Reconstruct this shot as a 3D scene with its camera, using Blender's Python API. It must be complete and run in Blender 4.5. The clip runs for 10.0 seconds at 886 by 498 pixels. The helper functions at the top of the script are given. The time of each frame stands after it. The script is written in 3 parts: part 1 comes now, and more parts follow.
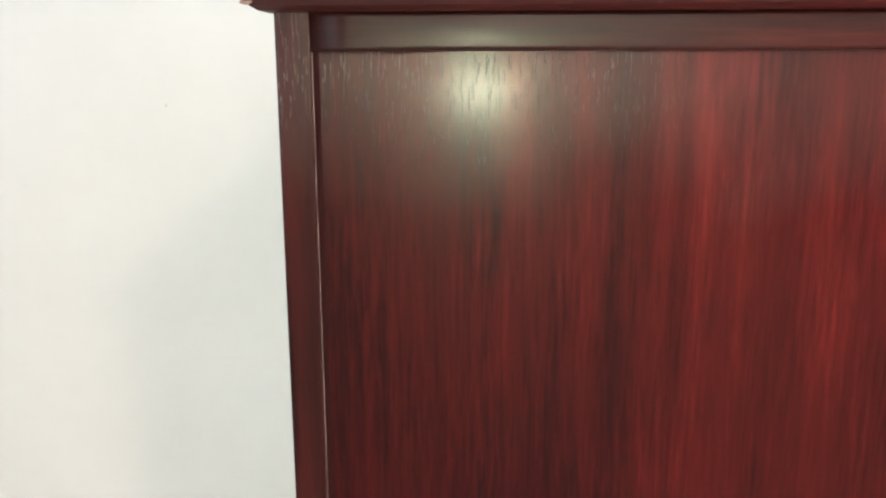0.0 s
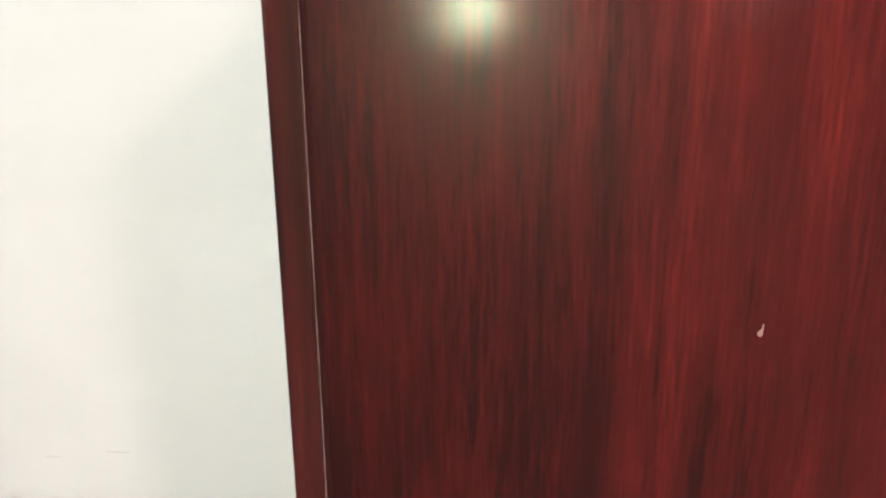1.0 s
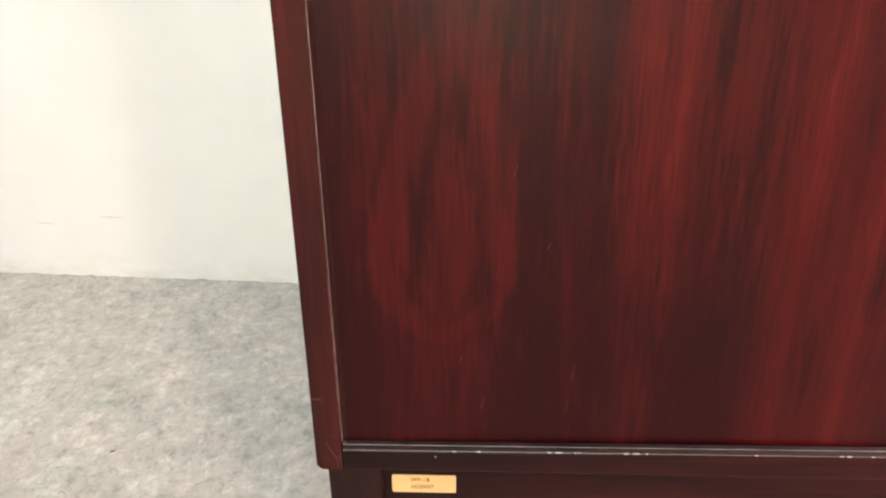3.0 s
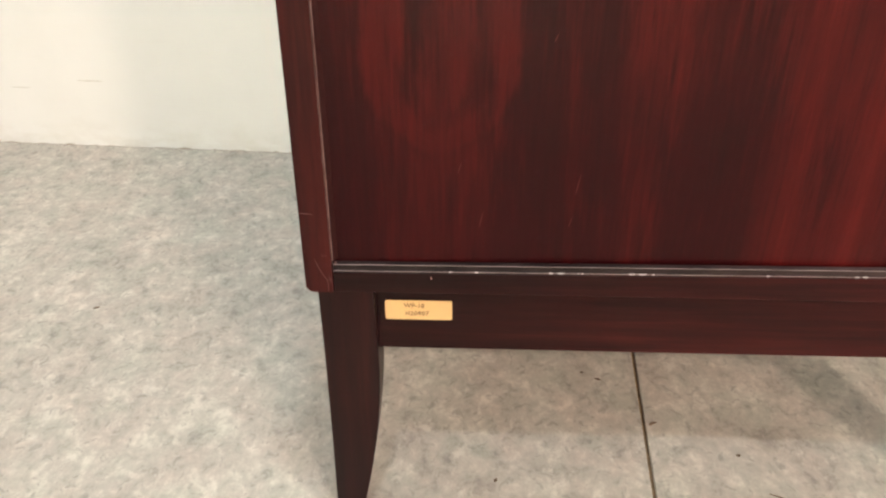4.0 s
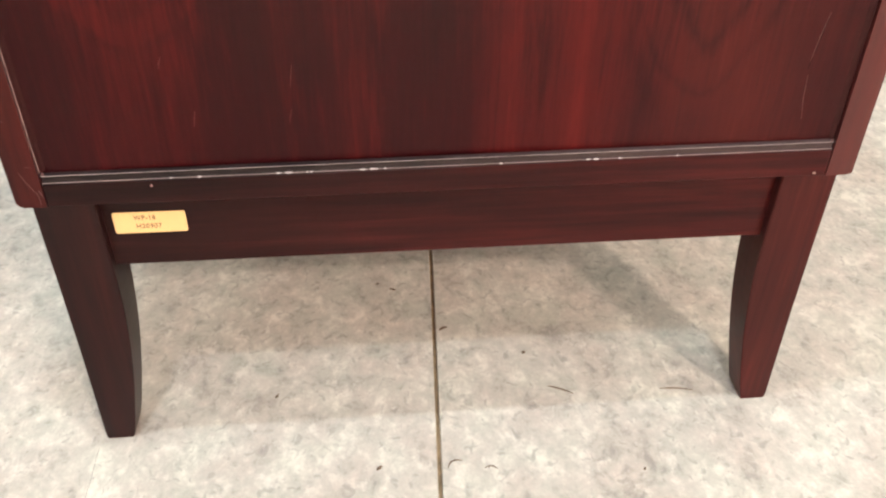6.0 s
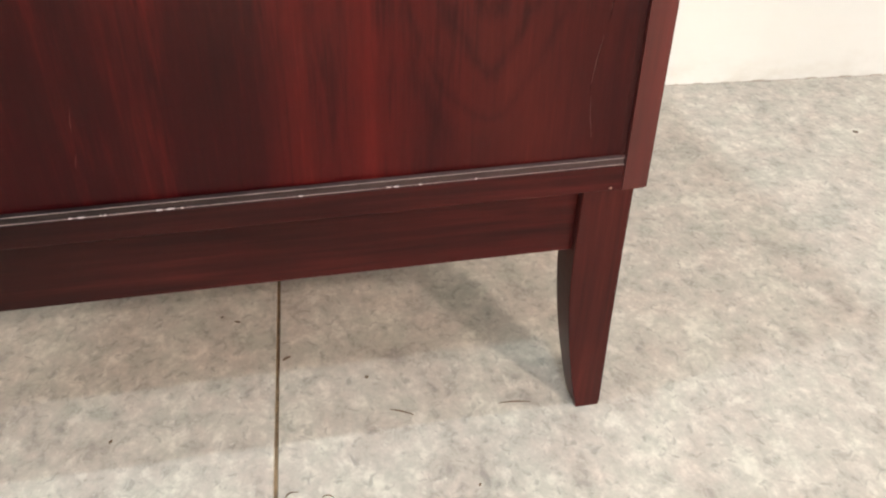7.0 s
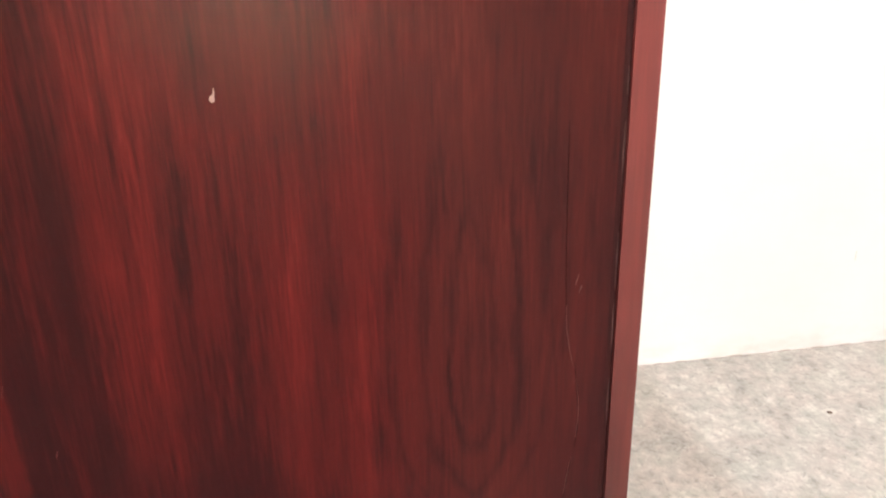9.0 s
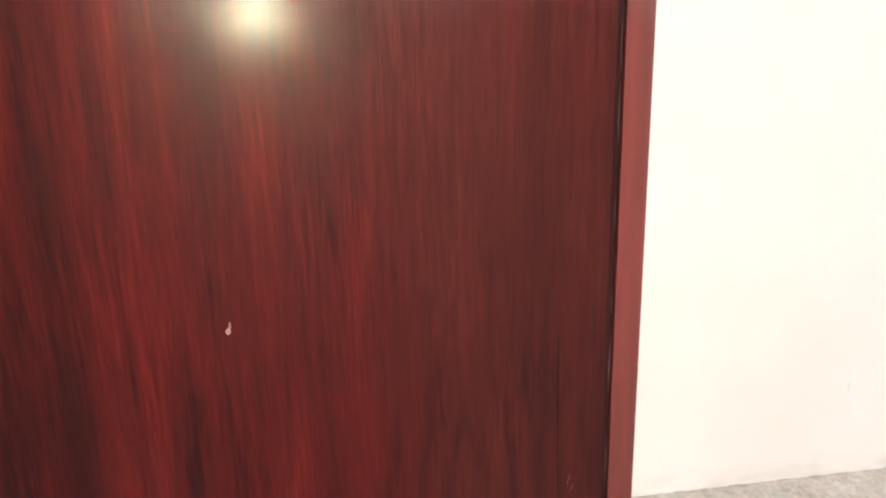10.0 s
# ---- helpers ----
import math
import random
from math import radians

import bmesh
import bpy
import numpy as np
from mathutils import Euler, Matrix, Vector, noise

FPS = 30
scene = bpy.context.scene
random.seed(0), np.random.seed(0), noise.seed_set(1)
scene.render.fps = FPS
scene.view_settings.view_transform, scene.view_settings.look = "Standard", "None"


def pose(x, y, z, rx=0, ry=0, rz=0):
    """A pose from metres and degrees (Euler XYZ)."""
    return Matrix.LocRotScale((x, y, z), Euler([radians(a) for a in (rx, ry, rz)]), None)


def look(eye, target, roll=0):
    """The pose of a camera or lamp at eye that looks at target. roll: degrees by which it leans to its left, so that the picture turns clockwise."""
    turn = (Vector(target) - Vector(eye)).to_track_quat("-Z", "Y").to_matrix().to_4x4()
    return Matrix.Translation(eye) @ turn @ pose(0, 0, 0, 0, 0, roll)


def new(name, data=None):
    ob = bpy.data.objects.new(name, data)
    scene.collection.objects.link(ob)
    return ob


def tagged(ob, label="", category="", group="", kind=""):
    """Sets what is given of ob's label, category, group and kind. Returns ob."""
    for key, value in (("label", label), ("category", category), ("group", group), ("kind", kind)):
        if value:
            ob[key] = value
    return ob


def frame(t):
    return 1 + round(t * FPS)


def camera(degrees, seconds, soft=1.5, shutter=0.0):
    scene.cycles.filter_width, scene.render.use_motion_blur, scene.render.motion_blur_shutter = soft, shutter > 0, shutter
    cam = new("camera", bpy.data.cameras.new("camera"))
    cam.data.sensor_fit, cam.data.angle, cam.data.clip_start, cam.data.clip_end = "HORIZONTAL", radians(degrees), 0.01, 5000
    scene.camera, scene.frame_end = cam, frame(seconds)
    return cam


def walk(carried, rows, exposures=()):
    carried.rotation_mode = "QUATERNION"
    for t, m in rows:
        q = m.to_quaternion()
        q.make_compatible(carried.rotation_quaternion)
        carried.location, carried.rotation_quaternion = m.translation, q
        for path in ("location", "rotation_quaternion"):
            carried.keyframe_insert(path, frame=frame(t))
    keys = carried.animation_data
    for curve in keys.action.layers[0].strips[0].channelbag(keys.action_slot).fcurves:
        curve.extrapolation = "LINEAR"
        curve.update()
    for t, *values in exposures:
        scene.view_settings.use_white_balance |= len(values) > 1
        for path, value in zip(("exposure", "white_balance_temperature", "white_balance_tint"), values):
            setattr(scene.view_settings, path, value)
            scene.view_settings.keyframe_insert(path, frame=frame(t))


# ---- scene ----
cam = camera(55.8, 10.0, 2.2)
EXPOSURES = [(0, -0.57, 5620, 9), (1, -0.43, 5720, 10), (2, -0.44, 5830, 10), (3.5, -0.18, 5990, 10), (4.0, -0.33, 6140, 10), (5, -0.37, 6080, 10), (5.5, -0.12, 5990, 10), (6, 0.06, 5900, 10),
             (7.5, -0.39, 5800, 9), (8, -0.30, 5680, 10), (8.5, -0.12, 5720, 12), (9, -0.07, 5760, 14), (10, -0.27, 5820, 14)]
PATH = [
    (0, (0.125, -0.499, 0.964), (0.021, 1.45, 0.525), -0.2),
    (0.5, (0.13, -0.499, 0.933), (0.027, 1.427, 0.405), -0.6),
    (1, (0.126, -0.497, 0.888), (0.041, 1.408, 0.286), -0.5),
    (1.5, (0.13, -0.502, 0.831), (0.025, 1.387, 0.183), -0.7),
    (2, (0.146, -0.505, 0.781), (-0.018, 1.352, 0.056), -1.1),
    (3.3, (0.121, -0.508, 0.656), (0.052, 1.263, -0.272), -0.4),
    (3.5, (0.119, -0.511, 0.64), (0.057, 1.241, -0.323), -0.1),
    (4, (0.122, -0.507, 0.596), (0.054, 1.191, -0.459), -0.2),
    (4.5, (0.124, -0.508, 0.569), (0.051, 1.138, -0.566), -0.6),
    (5, (0.147, -0.514, 0.559), (0.094, 1.101, -0.62), -0.7),
    (5.5, (0.197, -0.51, 0.558), (0.233, 1.104, -0.623), -0.3),
    (6, (0.244, -0.506, 0.56), (0.405, 1.104, -0.616), 0.7),
    (6.2, (0.263, -0.508, 0.563), (0.478, 1.098, -0.61), 1.1),
    (7.3, (0.336, -0.516, 0.589), (0.714, 1.097, -0.531), 1.3),
    (7.5, (0.338, -0.515, 0.608), (0.727, 1.115, -0.483), 1.5),
    (8, (0.34, -0.516, 0.663), (0.729, 1.181, -0.321), 1.0),
    (8.5, (0.342, -0.518, 0.732), (0.717, 1.248, -0.129), -0.4),
    (9, (0.34, -0.519, 0.784), (0.715, 1.286, 0.007), -1.3),
    (9.5, (0.333, -0.524, 0.84), (0.724, 1.312, 0.149), -1.5),
    (10, (0.344, -0.528, 0.889), (0.73, 1.34, 0.29), -1.4),
]
walk(cam, [(t, look(eye, target, roll)) for t, eye, target, roll in PATH], EXPOSURES)

# ---- light ----
ROOM = Matrix.Translation((0, 0.7355, 0)) @ Matrix.Rotation(radians(-3.2), 4, "Z")  # the hall's axes: the cabinet stands 3 degrees askew
HEIGHT, BACK, LEFT, RIGHT = 2.8, -9.4, -3.2, 2.35

world = bpy.data.worlds.new("world")
scene.world = world
world.use_nodes = True
world.node_tree.nodes["Background"].inputs[0].default_value = (0.9, 0.95, 1.0, 1)
world.node_tree.nodes["Background"].inputs[1].default_value = 0.2


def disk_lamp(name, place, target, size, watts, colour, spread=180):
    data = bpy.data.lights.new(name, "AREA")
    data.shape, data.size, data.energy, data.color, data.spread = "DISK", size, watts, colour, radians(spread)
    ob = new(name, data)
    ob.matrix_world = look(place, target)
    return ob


WARM, COOL, FILL = (1.0, 0.77, 0.59), (0.90, 1.0, 0.985), (0.97, 0.97, 0.92)
disk_lamp("ceiling_lamp", (1.90, -3.20, 2.77), (1.90, -3.20, 0), 0.32, 215, WARM)
disk_lamp("ceiling_lamp", (0.05, -1.32, 2.77), (0.05, -1.32, 0), 0.20, 35, COOL)
disk_lamp("ceiling_lamp", (0.05, -0.13, 2.77), (0.05, -0.13, 0), 0.06, 24, COOL)
# added lamp, none known here: lifts the panel's top and the floor beneath
disk_lamp("ceiling_lamp", (0.55, -7.60, 2.77), (0.55, -7.60, 0), 0.30, 320, (1.0, 0.84, 0.68))
# added far lamp, stands in for the torch beside the camera
disk_lamp("torch_stand_in", (0.27, -8.4, 0.66), (0.27, 0, 0.6), 0.34, 3.5, (1.0, 0.93, 0.54), 16)
# added fills, no window known: a low east one, a wide west one
def fill_light(place, target, wide, tall, watts, colour):
    data = bpy.data.lights.new("fill_light", "AREA")
    data.shape, data.size, data.size_y, data.energy, data.color = "RECTANGLE", wide, tall, watts, colour
    new("fill_light", data).matrix_world = look(place, target)


fill_light((2.20, -1.30, 0.85), (0.0, -0.90, 0.65), 1.7, 1.3, 7, FILL)
fill_light((-3.00, -2.70, 0.95), (0.0, -1.30, 0.55), 2.6, 1.6, 45, FILL)


# ---- materials ----
class Nodes:
    """Short hand for building a node material."""

    def __init__(self, name):
        self.mat = bpy.data.materials.new(name)
        self.mat.use_nodes = True
        self.tree = self.mat.node_tree
        self.shader = self.tree.nodes["Principled BSDF"]
        self.where = self.add("ShaderNodeTexCoord").outputs["Object"]

    def add(self, kind, **settings):
        node = self.tree.nodes.new(kind)
        for key, value in settings.items():
            setattr(node, key, value)
        return node

    def put(self, socket, value):
        if isinstance(value, bpy.types.NodeSocket):
            self.tree.links.new(value, socket)
        else:
            socket.default_value = value

    def math(self, op, a, b=0.0, c=0.0, clamp=False):
        node = self.add("ShaderNodeMath", operation=op, use_clamp=clamp)
        for socket, value in zip(node.inputs, (a, b, c)):
            self.put(socket, value)
        return node.outputs[0]

    def split(self, vector):
        node = self.add("ShaderNodeSeparateXYZ")
        self.put(node.inputs[0], vector)
        return node.outputs

    def join(self, x, y, z):
        node = self.add("ShaderNodeCombineXYZ")
        for socket, value in zip(node.inputs, (x, y, z)):
            self.put(socket, value)
        return node.outputs[0]

    def noise(self, vector, scale, detail=3.0, rough=0.55, distort=0.0):
        node = self.add("ShaderNodeTexNoise")
        self.put(node.inputs["Vector"], vector)
        node.inputs["Scale"].default_value, node.inputs["Detail"].default_value = scale, detail
        node.inputs["Roughness"].default_value, node.inputs["Distortion"].default_value = rough, distort
        return node.outputs[0]

    def ramp(self, value, *stops):
        node = self.add("ShaderNodeValToRGB")
        self.put(node.inputs[0], value)
        while len(node.color_ramp.elements) < len(stops):
            node.color_ramp.elements.new(0.5)
        for element, (place, colour) in zip(node.color_ramp.elements, stops):
            element.position = place
            element.color = (*colour, 1) if isinstance(colour, tuple) else (colour, colour, colour, 1)
        return node.outputs[0]

    def mix(self, factor, a, b, blend="MIX"):
        node = self.add("ShaderNodeMix", data_type="RGBA", blend_type=blend)
        for socket, value in ((node.inputs[0], factor), (node.inputs[6], a), (node.inputs[7], b)):
            self.put(socket, (*value, 1) if isinstance(value, tuple) and len(value) == 3 else value)
        return node.outputs[2]

    def bump(self, height, strength, distance):
        node = self.add("ShaderNodeBump")
        node.inputs["Strength"].default_value, node.inputs["Distance"].default_value = strength, distance
        self.put(node.inputs["Height"], height)
        return node.outputs[0]

    def done(self, **inputs):
        for key, value in inputs.items():
            self.put(self.shader.inputs[key.replace("_", " ")], value)
        return self.mat


def mahogany(name, grain="Z", shift=0.0, spec=0.07, coat=0.06, deep=1.0):
    """Red lacquered mahogany; grain: the axis along which it runs; deep: how pale the colour is."""
    n = Nodes(name)
    x, y, z = n.split(n.where)
    across, along = (x, z) if grain == "Z" else (z, x)
    across = n.math("ADD", across, n.math("MULTIPLY", y, 0.7))
    wander = n.noise(n.join(n.math("MULTIPLY", across, 6.0), shift, n.math("MULTIPLY", along, 2.6)), 1.0, 2.0)
    u = n.math("ADD", across, n.math("MULTIPLY", n.math("SUBTRACT", wander, 0.5), 0.008))

    def streaks(v, salt, scale, stretch, detail, rough):
        return n.noise(n.join(v, shift + salt, n.math("MULTIPLY", along, stretch)), scale, detail, rough)

    bands = streaks(u, 0.0, 100.0, 0.048, 4.0, 0.55)
    broad = streaks(u, 3.0, 22.0, 0.07, 3.0, 0.55)
    fine = streaks(across, 5.0, 330.0, 0.045, 3.0, 0.55)
    flecks = streaks(across, 7.0, 800.0, 0.05, 2.0, 0.5)
    blotch = n.noise(n.join(across, shift + 9.0, n.math("MULTIPLY", along, 0.35)), 9.0, 3.0, 0.5)
    tone = n.math("ADD", n.math("MULTIPLY", bands, 0.33), n.math("ADD", n.math("MULTIPLY", broad, 0.33), n.math("ADD", n.math("MULTIPLY", fine, 0.15), n.math("MULTIPLY", blotch, 0.19))))
    colour = n.ramp(tone, (0.36, (0.0160, 0.0030, 0.0035)), (0.44, (0.0325, 0.0043, 0.0045)), (0.53, (0.0600, 0.0072, 0.0068)), (0.64, (0.115, 0.0142, 0.0128)))
    colour = n.mix(n.ramp(flecks, (0.56, 0.0), (0.80, 0.35)), colour, (0.012, 0.004, 0.004))
    if deep > 1.0:  # streaks veiled in the pale parts, whose light is put into the colour
        colour = n.mix(0.6, colour, (0.036, 0.0051, 0.0047))
    if deep != 1.0:  # darker or paler parts, lit and shaded ones included
        colour = n.mix(1.0, colour, (deep, max(deep ** 0.6, deep * 1.3), max(deep ** 0.6, deep * 1.2)), "MULTIPLY")
    if deep > 1.0:  # the painted sheen grows towards the top
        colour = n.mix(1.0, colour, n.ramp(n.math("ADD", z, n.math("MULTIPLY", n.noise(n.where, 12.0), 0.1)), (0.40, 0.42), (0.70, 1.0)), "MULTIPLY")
    if grain == "X":  # browner wood at one end, redder at the other, with a lazy wavy figure
        wave = n.noise(n.join(n.math("MULTIPLY", along, 7.0), shift + 13.0, n.math("MULTIPLY", across, 60.0)), 1.0, 3.0, 0.55, 0.6)
        colour = n.mix(n.ramp(wave, (0.50, 0.0), (0.60, 0.5)), colour, n.mix(1.0, colour, (0.55, 0.75, 0.75), "MULTIPLY"))
        ends = n.math("ADD", x, n.math("MULTIPLY", n.math("SUBTRACT", wave, 0.5), 0.25))
        colour = n.mix(1.0, colour, n.ramp(ends, (0.08, (0.72, 0.95, 0.95)), (0.50, (1.75, 1.35, 1.35))), "MULTIPLY")
    return lacquer(n, colour, across, along, x, grain == "Z", shift, fine, spec, coat)


def lacquer(n, colour, across, along, x, upright, shift, fine, spec, coat):
    """An old lacquer coat over the wood: a hazy lobe under a clearer film, with open pores that dent it near the top."""
    worn = n.noise(n.where, 9.0, 4.0, 0.6)
    rough = n.math("ADD", 0.30, n.math("MULTIPLY", worn, 0.08))
    crooked = n.math("ADD", across, n.math("MULTIPLY", n.noise(n.where, 60.0, 2.0), 0.0026))
    pore = n.noise(n.join(crooked, shift, n.math("MULTIPLY", along, 0.060)), 860.0, 1.0, 0.5)
    reach = 0.0
    if upright:  # open pores, and a higher specular level, in the top hand's breadth
        ragged = n.math("ADD", along, n.math("MULTIPLY", n.noise(n.where, 14.0), 0.10))
        reach = n.math("MULTIPLY", n.ramp(ragged, (0.96, 0.0), (1.01, 1.0)), n.ramp(x, (0.185, 1.0), (0.25, 0.0)))
        spec = n.ramp(n.math("ADD", along, n.math("MULTIPLY", n.noise(n.where, 8.0, 3.0), 0.12)), (0.93, spec), (1.04, spec * 4.0))
    pit = n.math("MULTIPLY", n.ramp(pore, (0.655, 0.0), (0.70, 1.0)), reach)
    rim = n.math("MULTIPLY", n.ramp(pore, (0.60, 0.0), (0.625, 1.0), (0.645, 1.0), (0.67, 0.0)), reach)
    # glints on the rims and shade in the pits, put into the colour
    colour = n.mix(n.math("MULTIPLY", rim, 0.5), colour, (0.25, 0.19, 0.18))
    colour = n.mix(n.math("MULTIPLY", pit, 0.7), colour, (0.006, 0.003, 0.003))
    dents = n.math("SUBTRACT", rim, pit)
    ripple = n.noise(n.join(across, shift + 2.0, n.math("MULTIPLY", along, 0.12)), 260.0, 3.0, 0.6)
    relief = n.math("ADD", n.math("ADD", n.math("MULTIPLY", fine, 0.10), n.math("MULTIPLY", ripple, 0.10)), dents)
    return n.done(Base_Color=colour, Roughness=rough, Normal=n.bump(relief, 0.5, 0.0006), Specular_IOR_Level=spec, Coat_Weight=coat, Coat_Roughness=0.135,
                  Coat_Normal=n.bump(n.math("ADD", n.math("MULTIPLY", dents, 0.8), n.math("MULTIPLY", ripple, 0.07)), 0.8, 0.0009))


# how red the veneer's stripes are from edge to edge: near the top, at half height and near the foot (metres, tone);
# light falloff is painted in
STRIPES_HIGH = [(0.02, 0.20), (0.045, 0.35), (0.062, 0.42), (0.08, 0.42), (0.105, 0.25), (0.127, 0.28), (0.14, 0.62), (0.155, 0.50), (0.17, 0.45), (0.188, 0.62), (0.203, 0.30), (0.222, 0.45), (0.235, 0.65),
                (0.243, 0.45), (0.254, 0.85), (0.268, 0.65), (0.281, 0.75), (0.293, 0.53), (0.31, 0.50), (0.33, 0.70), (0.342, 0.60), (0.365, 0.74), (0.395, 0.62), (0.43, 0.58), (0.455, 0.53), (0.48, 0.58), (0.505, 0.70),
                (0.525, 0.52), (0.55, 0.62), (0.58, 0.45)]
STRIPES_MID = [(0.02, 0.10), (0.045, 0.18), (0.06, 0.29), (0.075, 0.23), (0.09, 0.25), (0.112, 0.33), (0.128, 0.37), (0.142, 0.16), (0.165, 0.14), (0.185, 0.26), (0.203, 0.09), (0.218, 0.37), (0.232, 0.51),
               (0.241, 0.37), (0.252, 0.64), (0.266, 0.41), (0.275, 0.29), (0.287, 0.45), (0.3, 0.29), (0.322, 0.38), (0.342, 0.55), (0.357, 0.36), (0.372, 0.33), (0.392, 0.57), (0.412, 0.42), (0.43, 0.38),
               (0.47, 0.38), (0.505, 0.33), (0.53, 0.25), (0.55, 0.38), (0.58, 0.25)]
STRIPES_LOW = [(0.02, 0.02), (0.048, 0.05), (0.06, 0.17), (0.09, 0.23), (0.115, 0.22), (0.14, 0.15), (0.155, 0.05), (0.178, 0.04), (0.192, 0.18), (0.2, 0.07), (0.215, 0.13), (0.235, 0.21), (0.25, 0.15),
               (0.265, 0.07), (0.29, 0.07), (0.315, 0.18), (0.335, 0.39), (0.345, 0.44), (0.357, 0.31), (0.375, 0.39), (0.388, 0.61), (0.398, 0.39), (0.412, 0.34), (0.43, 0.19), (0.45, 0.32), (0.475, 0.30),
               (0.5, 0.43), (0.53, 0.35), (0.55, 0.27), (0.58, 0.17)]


def panel_veneer():
    """The big panel's veneer: broad uneven stripes, with one pointed and one oval figure in the grain."""
    n = Nodes("mahogany_panel")
    x, y, z = n.split(n.where)
    wander = n.noise(n.join(n.math("MULTIPLY", x, 6.0), 0.0, n.math("MULTIPLY", z, 2.6)), 1.0, 2.0)
    u = n.math("ADD", x, n.math("MULTIPLY", n.math("SUBTRACT", wander, 0.5), 0.010))

    def streaks(v, salt, scale, stretch, detail, rough):
        return n.noise(n.join(v, salt, n.math("MULTIPLY", z, stretch)), scale, detail, rough)

    def stripes(rows):
        return n.ramp(n.math("DIVIDE", u, 0.6), *[(a / 0.6, t) for a, t in rows])

    def blend(f, a, b):
        return n.math("ADD", n.math("MULTIPLY", a, n.math("SUBTRACT", 1.0, f)), n.math("MULTIPLY", b, f))

    # brighter top and darker foot: light falloff put into the stripes' tones
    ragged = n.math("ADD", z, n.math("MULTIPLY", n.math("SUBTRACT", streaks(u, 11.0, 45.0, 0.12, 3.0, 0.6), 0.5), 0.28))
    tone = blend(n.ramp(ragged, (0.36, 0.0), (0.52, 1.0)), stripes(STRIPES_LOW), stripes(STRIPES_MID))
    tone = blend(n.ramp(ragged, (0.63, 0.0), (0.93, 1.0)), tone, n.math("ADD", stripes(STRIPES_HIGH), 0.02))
    # one stripe glows reddest at mid height
    dx, dz = n.math("DIVIDE", n.math("SUBTRACT", u, 0.236), 0.018), n.math("DIVIDE", n.math("SUBTRACT", z, 0.50), 0.13)
    spot = n.ramp(n.math("ADD", n.math("MULTIPLY", dx, dx), n.math("MULTIPLY", dz, dz)), (0.05, 0.10), (1.0, 0.0))
    tone = n.math("ADD", tone, spot)
    for centre, height, under, over, lean, salt, outer, clear, foot, fades, rings in (
            (0.102, 0.410, 10.0, 0.83, -0.05, 1.3, 0.054, 0.78, 0.34, 0.50, ((0.0, 0.30), (0.014, 0.40), (0.021, 0.16), (0.027, 0.22), (0.033, 0.42), (0.048, 0.42), (0.054, 0.12))),
            (0.468, 0.450, 2.0, 0.40, 0.0, 2.7, 0.070, 0.85, 0.20, 0.54, ((0.0, 0.36), (0.007, 0.29), (0.012, 0.38), (0.0165, 0.18), (0.022, 0.39), (0.031, 0.37), (0.036, 0.20), (0.043, 0.42), (0.055, 0.42), (0.061, 0.28), (0.067, 0.40)))):
        b = n.math("SUBTRACT", z, height)
        a = n.math("ADD", n.math("SUBTRACT", u, centre), n.math("MULTIPLY", b, lean))
        low, high = n.math("MINIMUM", b, 0.0), n.math("MAXIMUM", b, 0.0)
        bow = n.math("ADD", n.math("MULTIPLY", n.math("MULTIPLY", low, low), under), n.math("MULTIPLY", n.math("MULTIPLY", high, high), over))
        away = n.math("ADD", n.math("SQRT", n.math("ADD", n.math("MULTIPLY", a, a), n.math("MULTIPLY", bow, 0.012))), bow)
        away = n.math("ADD", away, n.math("MULTIPLY", n.math("SUBTRACT", streaks(u, salt, 38.0, 0.30, 4.0, 0.62), 0.5), 0.026))
        figure = n.ramp(n.math("MULTIPLY", away, 10.0), *[(r * 10, t) for r, t in rings])
        near = n.ramp(n.math("MULTIPLY", away, 10.0), (outer * 10 - 0.06, clear), (outer * 10 + 0.1, 0.0))
        near = n.math("MULTIPLY", near, n.math("MULTIPLY", n.ramp(ragged, (fades, 1.0), (fades + 0.14, 0.0)), n.ramp(ragged, (foot, 0.15), (foot + 0.08, 1.0))))
        tone = blend(near, tone, figure)
    tone = n.math("ADD", 0.125, n.math("MULTIPLY", tone, 0.72))
    bands = streaks(u, 0.0, 110.0, 0.072, 4.0, 0.6)
    fine = streaks(x, 5.0, 340.0, 0.07, 3.0, 0.6)
    flecks = streaks(x, 7.0, 800.0, 0.05, 2.0, 0.5)
    blotch = n.noise(n.join(u, 9.0, n.math("MULTIPLY", z, 0.35)), 14.0, 4.0, 0.55)
    lively = n.ramp(n.noise(n.join(n.math("MULTIPLY", u, 3.0), 21.0, z), 9.0, 3.0, 0.6), (0.36, 0.40), (0.64, 1.30))  # clear stripes in places, clouded ones in others
    lively = n.math("MULTIPLY", n.math("MULTIPLY", lively, n.ramp(u, (0.38, 1.0), (0.47, 0.72))), n.ramp(ragged, (0.30, 0.6), (0.55, 1.0)))
    for layer, weight in ((bands, 0.62), (fine, 0.50), (blotch, 0.55)):
        tone = n.math("ADD", tone, n.math("MULTIPLY", n.math("MULTIPLY", n.math("SUBTRACT", layer, 0.5), weight), lively))
    colour = n.ramp(tone, (0.0, (0.0085, 0.0011, 0.0016)), (0.22, (0.0185, 0.0016, 0.0022)), (0.46, (0.0470, 0.0037, 0.0036)), (0.70, (0.090, 0.0076, 0.0070)), (1.0, (0.155, 0.0145, 0.0125)))
    colour = n.mix(n.ramp(flecks, (0.56, 0.0), (0.80, 0.35)), colour, (0.012, 0.004, 0.004))
